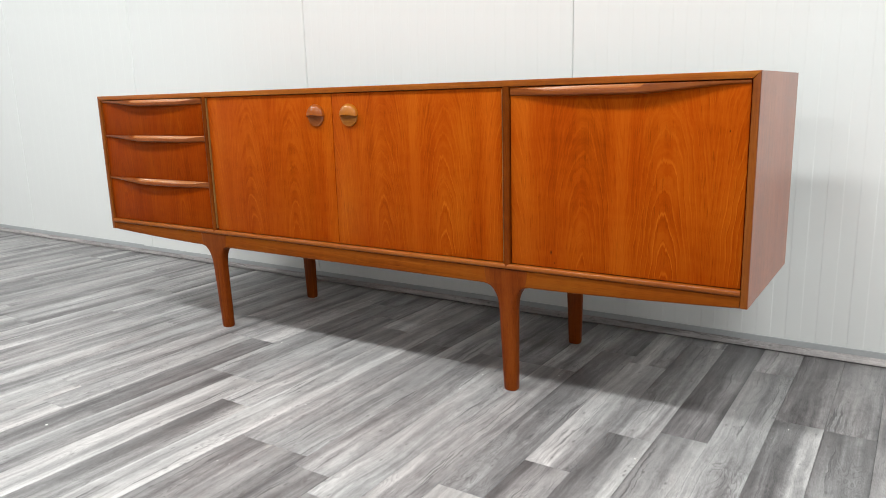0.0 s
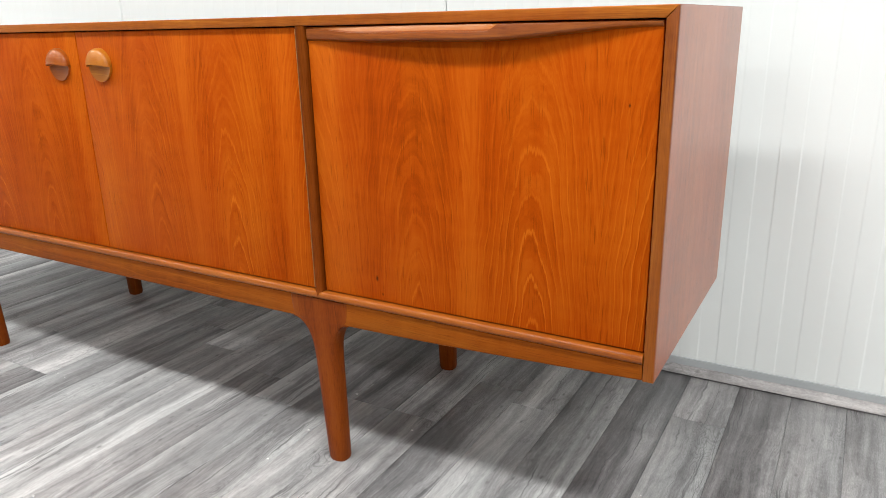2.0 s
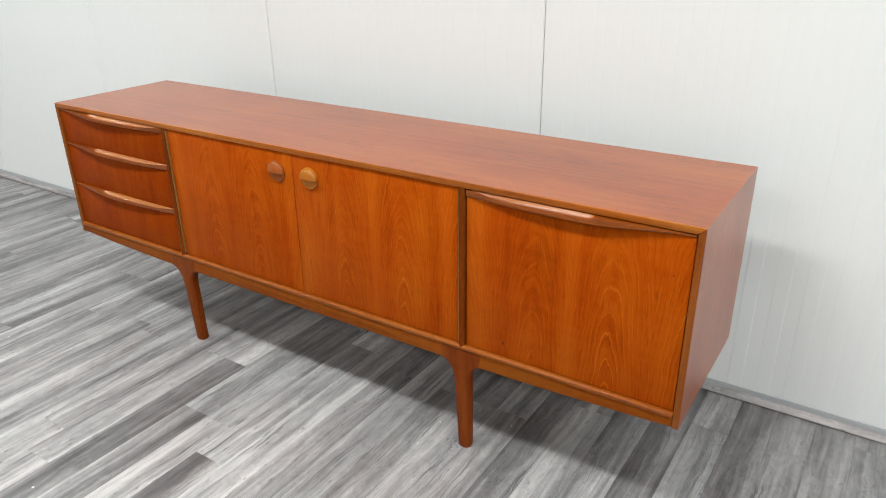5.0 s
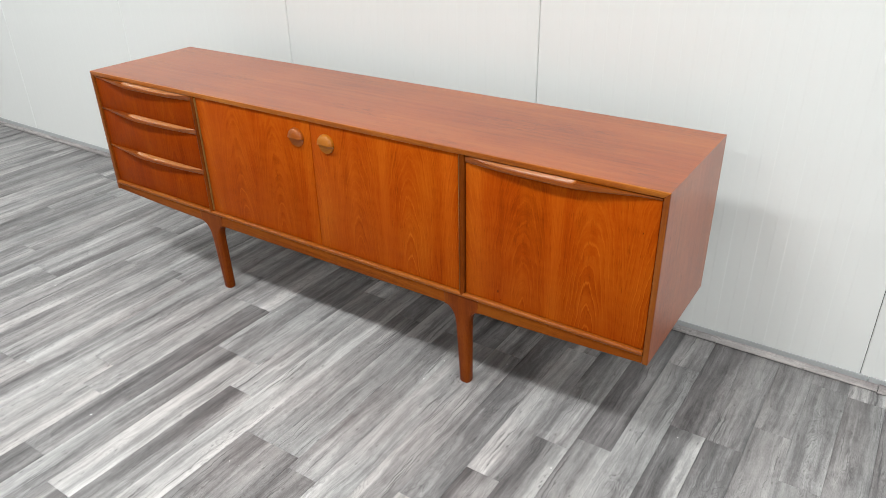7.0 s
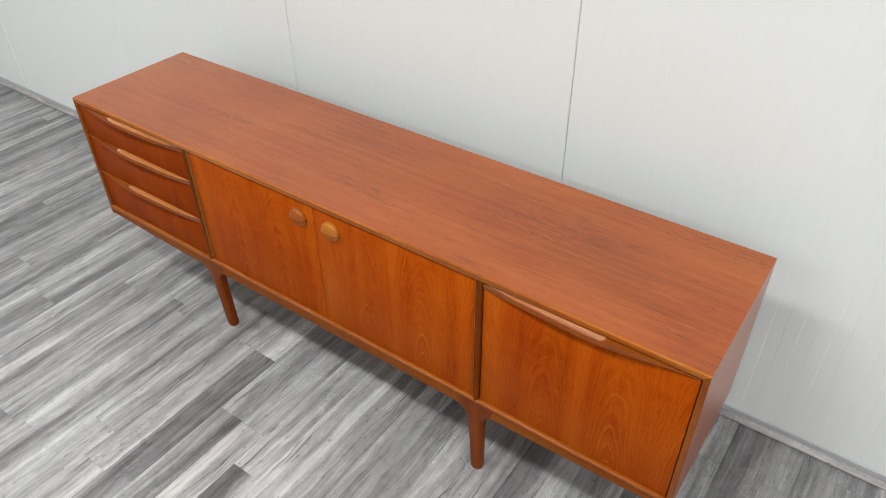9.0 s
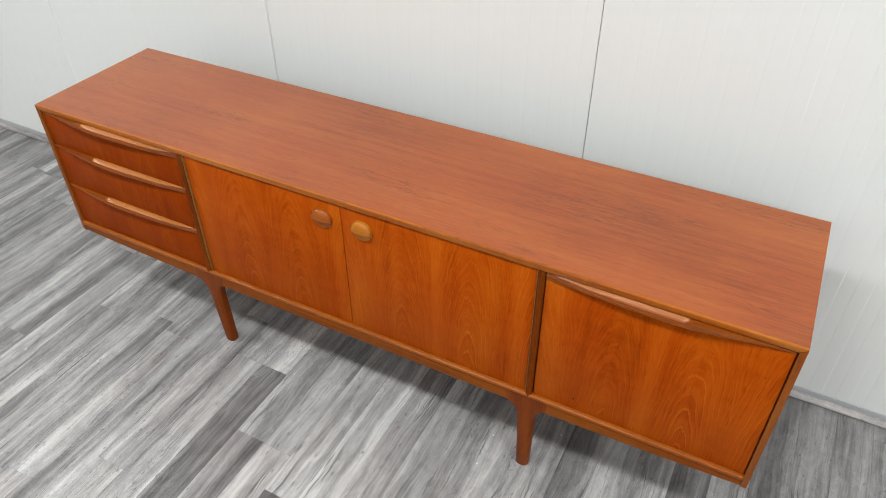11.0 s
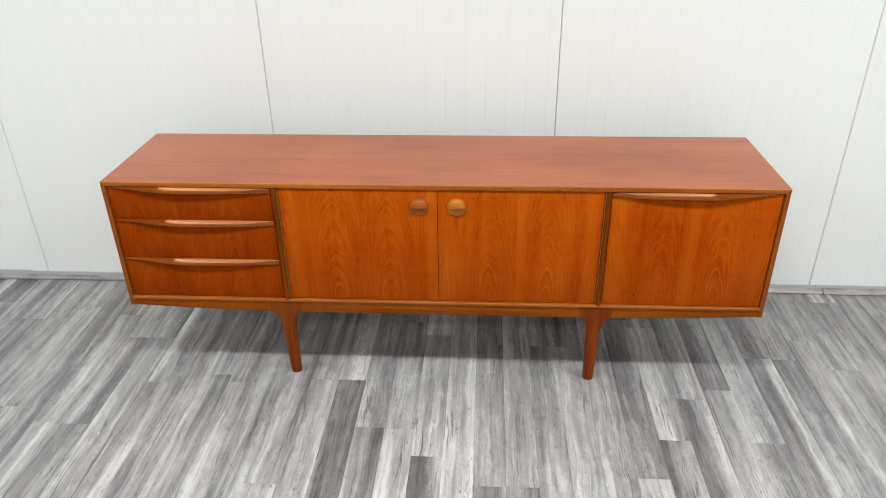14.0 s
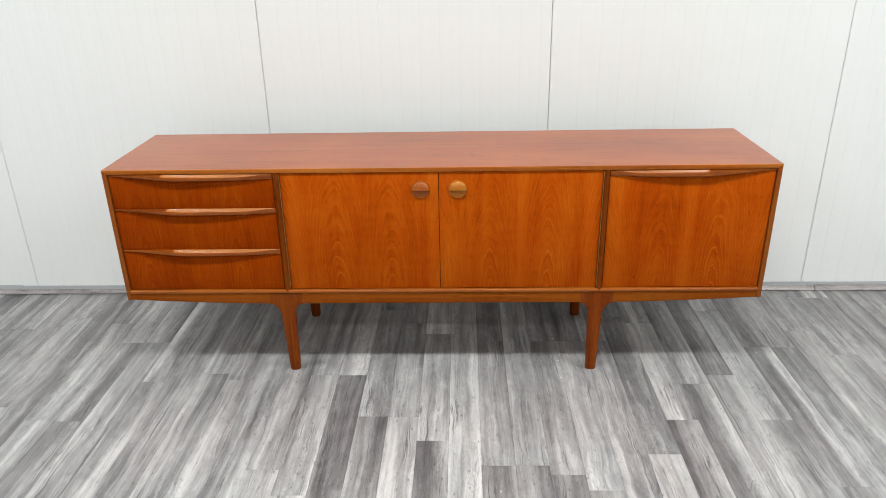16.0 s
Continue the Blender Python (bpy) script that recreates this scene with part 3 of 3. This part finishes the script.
def pull(x_blunt, x_thin, z_top, parent, scoop, lit):
    """A boat-shaped lip along the top of a front, scooped on its blunt side for the fingers."""
    rings = []
    for i in range(81):
        s = i / 80
        x = x_blunt + (x_thin - x_blunt) * s
        peak = scoop - 0.06
        bow = math.sin(math.pi / 2 * s / peak) ** 0.9 if s < peak else max(0.0, math.cos(math.pi / 2 * (s - peak) / (1 - peak))) ** 1.15
        p = 0.0032 + 0.0150 * bow
        h = 0.0205 - 0.0147 * ease((s - 0.55) / 0.45) - 0.003 * (1 - ease(s / 0.25))
        c = 1 - ease((s - scoop + 0.017) / 0.034)
        c *= 0.25 + 0.75 * ease(s / 0.18)
        y0, z0, zt = FACE, z_top - h, z_top - 0.0006
        lip = zt - c * (h - 0.0122)
        ring = [(y0, z0 - 0.001), (y0 - p * 0.55, z0 + 0.0002), (y0 - p * 0.9, z0 + 0.0020), (y0 - p, z0 + 0.0042), (y0 - p, lip - 0.0016), (y0 - p * 0.975, lip - 0.0002)]
        for q in (0.70, 0.55, 0.40, 0.26):
            rise = (0.70 - q) / 0.44
            ring.append((y0 - p * q, lip + (zt - lip) * (rise - 0.10 * math.sin(math.pi * rise))))
        ring.append((y0, zt))
        rings.append([(x, y, z) for y, z in ring])
    handle = part("handle", loft(rings), solid_handle, parent, "teak lip handle, its finger scoop coloured paler as if lit from above", 24)
    handle.data.materials.append(lit_scoop)
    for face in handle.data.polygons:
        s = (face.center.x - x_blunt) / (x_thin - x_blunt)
        # highlight painted pale on the scoop; each of the skin's rings has eleven faces
        if 0.03 < s < scoop - 0.004 and face.index < 880 and face.index % 11 in lit:
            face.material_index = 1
    return handle


DX0, DX1 = -INNER + 0.0024, -0.5168
for z0, z1 in ((0.6095, 0.7225), (0.4685, 0.6088), (0.3230, 0.4678)):
    drawer = front("drawer", DX0, DX1, z0, z1, veneer_drawer_shaded)
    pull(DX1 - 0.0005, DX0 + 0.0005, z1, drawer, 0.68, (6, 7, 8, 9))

door_left = front("door", -0.4935, 0.0005, 0.3230, 0.7225, veneer_door_left)
door_right = front("door", 0.0020, 0.5095, 0.3230, 0.7225, veneer_door_right)
flap = front("flap", 0.5310, INNER - 0.0024, 0.3230, 0.7225, veneer_flap, "teak drop-down flap with figured veneer")
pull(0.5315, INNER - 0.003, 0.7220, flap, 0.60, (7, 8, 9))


def knob(cx, cz, parent, material):
    """A round pull: a dome above, cut by an arched lip over a hollow thumb scoop."""
    R, cols, rows = 0.0288, 32, 12
    bm = bmesh.new()
    grid = []
    for i in range(cols + 1):
        a = math.pi * (i / cols - 0.5) * 0.985
        u, S = math.sin(a), math.cos(a)
        lip = -0.10 + 0.14 * (1 - u * u)
        column = []
        for j in range(rows + 1):
            t = j / rows
            v = -S + (lip + S) * t
            column.append((u, v, 0.0042 - 0.0034 * S * (1 - (1 - t) ** 1.6)))
        for j in range(rows + 1):
            t = j / rows
            v = lip + (S - lip) * t
            column.append((u, v, 0.0042 + 0.0152 * S ** 0.85 * math.sqrt(max(0.0, 1 - (0.10 + 0.90 * t) ** 2))))
        grid.append([bm.verts.new((cx + R * u2, FACE - h, cz + R * v2)) for u2, v2, h in column])
    n = len(grid[0])
    for a, b in zip(grid, grid[1:]):
        for j in range(n - 1):
            bm.faces.new((a[j], b[j], b[j + 1], a[j + 1]))
    rim = [e for e in bm.edges if e.is_boundary]
    made = bmesh.ops.extrude_edge_only(bm, edges=rim)["geom"]
    for v in (g for g in made if isinstance(g, bmesh.types.BMVert)):
        v.co.y = FACE
    return part("knob", bm, material, parent, angle=50)


tagged(knob(-0.0545, 0.6665, door_left, knob_brown), "round brown teak pull with a hollow thumb scoop")
tagged(knob(0.0610, 0.6665, door_right, knob_golden), "round golden teak pull with a hollow thumb scoop")


def rail(x0, x1, y0, y1, z_top, low):
    """A base rail whose lower edge follows low(x), rounded below."""
    rings = []
    n = max(2, int(abs(x1 - x0) / 0.03))
    for i in range(n + 1):
        x = x0 + (x1 - x0) * i / n
        z = low(x)
        d = y1 - y0
        rings.append([(x, y0, z_top), (x, y0, z + 0.0040), (x, y0 + d * 0.03, z + 0.0020), (x, y0 + d * 0.09, z + 0.0006), (x, y0 + d * 0.18, z),
                      (x, y0 + d * 0.8, z), (x, y1, z + 0.004), (x, y1, z_top)])
    return part("rail", loft(rings), solid_long, sideboard, angle=40)


LEG = 0.516
SHOULDER = 0.057


def low_edge(x):
    over = max(0.0, abs(x) - LEG - SHOULDER) / (INNER - LEG - SHOULDER)
    return 0.2675 + 0.0165 * over ** 1.5


for y0, y1 in ((0.0020, 0.034), (0.396, 0.422)):
    rail(-INNER + 0.001, -LEG - SHOULDER + 0.008, y0, y1, 0.3072, low_edge)
    rail(-LEG + SHOULDER - 0.008, LEG - SHOULDER + 0.008, y0, y1, 0.3072, low_edge)
    rail(LEG + SHOULDER - 0.008, INNER - 0.001, y0, y1, 0.3072, low_edge)


def leg(x, y_top, y_foot):
    rings = []
    heights = [0.0, 0.002, 0.006, 0.05, 0.1, 0.15, 0.19, 0.208, 0.217, 0.224, 0.232, 0.240, 0.248, 0.2545, 0.2595, 0.2632, 0.2652, 0.2665, 0.2672, 0.2675, 0.271, 0.29, 0.3074]
    for z in heights:
        t = z / 0.304
        w = 0.0178 + 0.0056 * min(1.0, z / 0.217)
        if z > 0.217:
            k = min(1.0, (z - 0.217) / 0.0505)
            w = 0.0234 + (SHOULDER - 0.0002 - 0.0234) * (1 - math.sqrt(max(0.0, 1 - k * k)))
        d = 0.0170 - 0.0014 * min(1.0, z / 0.26)
        if z < 0.006:
            w, d = w - (0.006 - z) * 0.25, d - (0.006 - z) * 0.25
        yc = y_foot + (y_top - y_foot) * t
        power = 0.78 - 0.20 * min(1.0, z / 0.2) if z < 0.2 else 0.58 - 0.46 * min(1.0, (z - 0.2) / 0.0675)
        ring = []
        for i in range(24):
            a = 2 * math.pi * i / 24
            ca, sa = math.cos(a), math.sin(a)
            ring.append((x + w * math.copysign(abs(ca) ** power, ca), yc + d * math.copysign(abs(sa) ** power, sa), z))
        rings.append(ring)
    return part("leg", loft(rings), solid_leg, sideboard, angle=45)


for x in (-LEG, LEG):
    leg(x, 0.0160, 0.030)
    leg(x, 0.409, 0.418)

# ---- floor strips ----
PITCH, EDGE0 = 0.0965, -1.225
# cross joints of the strip columns that are plain to see, counted from the first column, from the room towards the wall
JOINTS = {-3: (-.204,), -1: (-.273,), 0: (-.279, .203), 1: (.205,), 2: (-.058,), 4: (-.655,), 5: (-.64, -.046), 7: (-.504,), 8: (-.606, -.019), 9: (-.019,),
          10: (-.253, .453), 11: (-.89, -.256), 12: (-.373,), 14: (-.484, .206), 15: (-.483,), 16: (-.521, .206), 17: (.205,), 18: (.208,), 19: (-.434, .39),
          20: (-.271,), 21: (-.074,), 22: (-.023,), 23: (-.271,), 24: (-.568, .160), 25: (.156,), 26: (.275,), 27: (.106, .553), 28: (.545,)}
# greys of the two edges of each strip, in the same order, and how the strip is shared between them
GREYS = {-4: "54", -3: "46 65", -2: "44", -1: "76 55", 0: "44 65", 1: "74 54 56", 2: "47 84", 3: "55", 4: "66 74", 5: "64 75 54", 6: "46", 7: "88 75", 8: "88 58 65",
         9: "43 76", 10: "63 74 54", 11: "53 98 45", 12: "37 87", 13: "88", 14: "46 54 33", 15: "73 75", 16: "44 57 43", 17: "76 33", 18: "74 65", 19: "88 43 64", 20: "36 85",
         21: "47 47", 22: "66 32", 23: "85 64", 24: "54 37 33", 25: "44 54", 26: "56 55", 27: "64 55 44", 28: "55 77", 29: "45"}
SHARES = "5364745538466357"


def strip_mesh(x0, x1, y0, y1, bm=None):
    """A strip with eased edges, its top at the floor's level."""
    own = bm is None
    bm = bmesh.new() if own else bm
    g, c = 0.00022, 0.0007
    rows = [(g, -0.006), (g, -c * 0.6), (g + c, 0.0)]
    rings = [[bm.verts.new(p) for p in ((x0 + k, y0 + k, z), (x1 - k, y0 + k, z), (x1 - k, y1 - k, z), (x0 + k, y1 - k, z))] for k, z in rows]
    for a, b in zip(rings, rings[1:]):
        for i in range(4):
            bm.faces.new((a[i], a[(i + 1) % 4], b[(i + 1) % 4], b[i]))
    bm.faces.new(rings[-1])
    return bm


rest = bmesh.new()
dice = random.Random(7)
for k in range(math.floor((WEST - EDGE0) / PITCH), math.ceil((EAST - EDGE0) / PITCH)):
    a, b = max(WEST, EDGE0 + k * PITCH), min(EAST, EDGE0 + (k + 1) * PITCH)
    if b - a < 0.004:
        continue
    known = JOINTS.get(k, ())
    greys = GREYS.get(k, "").split()
    ends = list(known) or [dice.uniform(-0.95, -0.75) if -4 <= k <= 29 else dice.uniform(-0.5, 0.1)]
    if known:
        ends.insert(0, ends[0] - dice.uniform(0.75, 1.05))
    else:
        ends.append(WALL_Y + 0.02 if -4 <= k <= 29 else ends[0] + dice.uniform(0.6, 0.9))
    while ends[0] > SOUTH:
        ends.insert(0, ends[0] - dice.uniform(0.52, 0.72))
    while ends[-1] < WALL_Y:
        ends.append(ends[-1] + dice.uniform(0.60, 0.72))
    for y0, y1 in zip(ends, ends[1:]):
        y0, y1 = max(SOUTH, y0), min(WALL_Y + 0.01, y1)
        one, two, cut = dice.uniform(0.25, 0.75), dice.uniform(0.25, 0.75), dice.uniform(0.3, 0.7)
        if y1 - y0 < 0.004:
            continue
        if -24 <= k <= 35 and y1 > -0.95:
            # which of the strips with known greys this is
            n = sum(1 for j in known if j < y0 + 0.01)
            if n < len(greys) and (k in JOINTS or y1 > 0.3):
                one, two = (0.03 + 0.105 * int(c) for c in greys[n])
                cut = 0.1 * int(SHARES[(k * 5 + n * 3) % 16])
            cx, cy = (a + b) / 2, (y0 + y1) / 2
            ob = part("strip", strip_mesh(a - cx, b - cx, y0 - cy, y1 - cy), strip_laminate, floor, angle=60)
            ob.location = (cx, cy, 0)
            ob.color = (one, two, cut, 1)
        else:
            strip_mesh(a, b, y0, y1, rest)
tagged(part("strips", rest, rest_laminate, floor, angle=60), "grey laminate strips farther off", kind="stuff")

# white flecks of dust and paint lying on the floor
crumbs = bmesh.new()
for i in range(26):
    cx, cy, r = dice.uniform(-1.6, 1.5), dice.uniform(-0.75, 0.5), dice.uniform(0.0011, 0.0026)
    m4 = Matrix.LocRotScale((cx, cy, r * 0.35), Euler((0, 0, dice.uniform(0, 6))), (r * dice.uniform(0.7, 1.6), r, r * 0.4))
    bmesh.ops.create_icosphere(crumbs, subdivisions=1, radius=1.0, matrix=m4)
tagged(part("floor_flecks", crumbs, fleck_white), "tiny white flecks of dust scattered on the floor", "dust", kind="stuff")
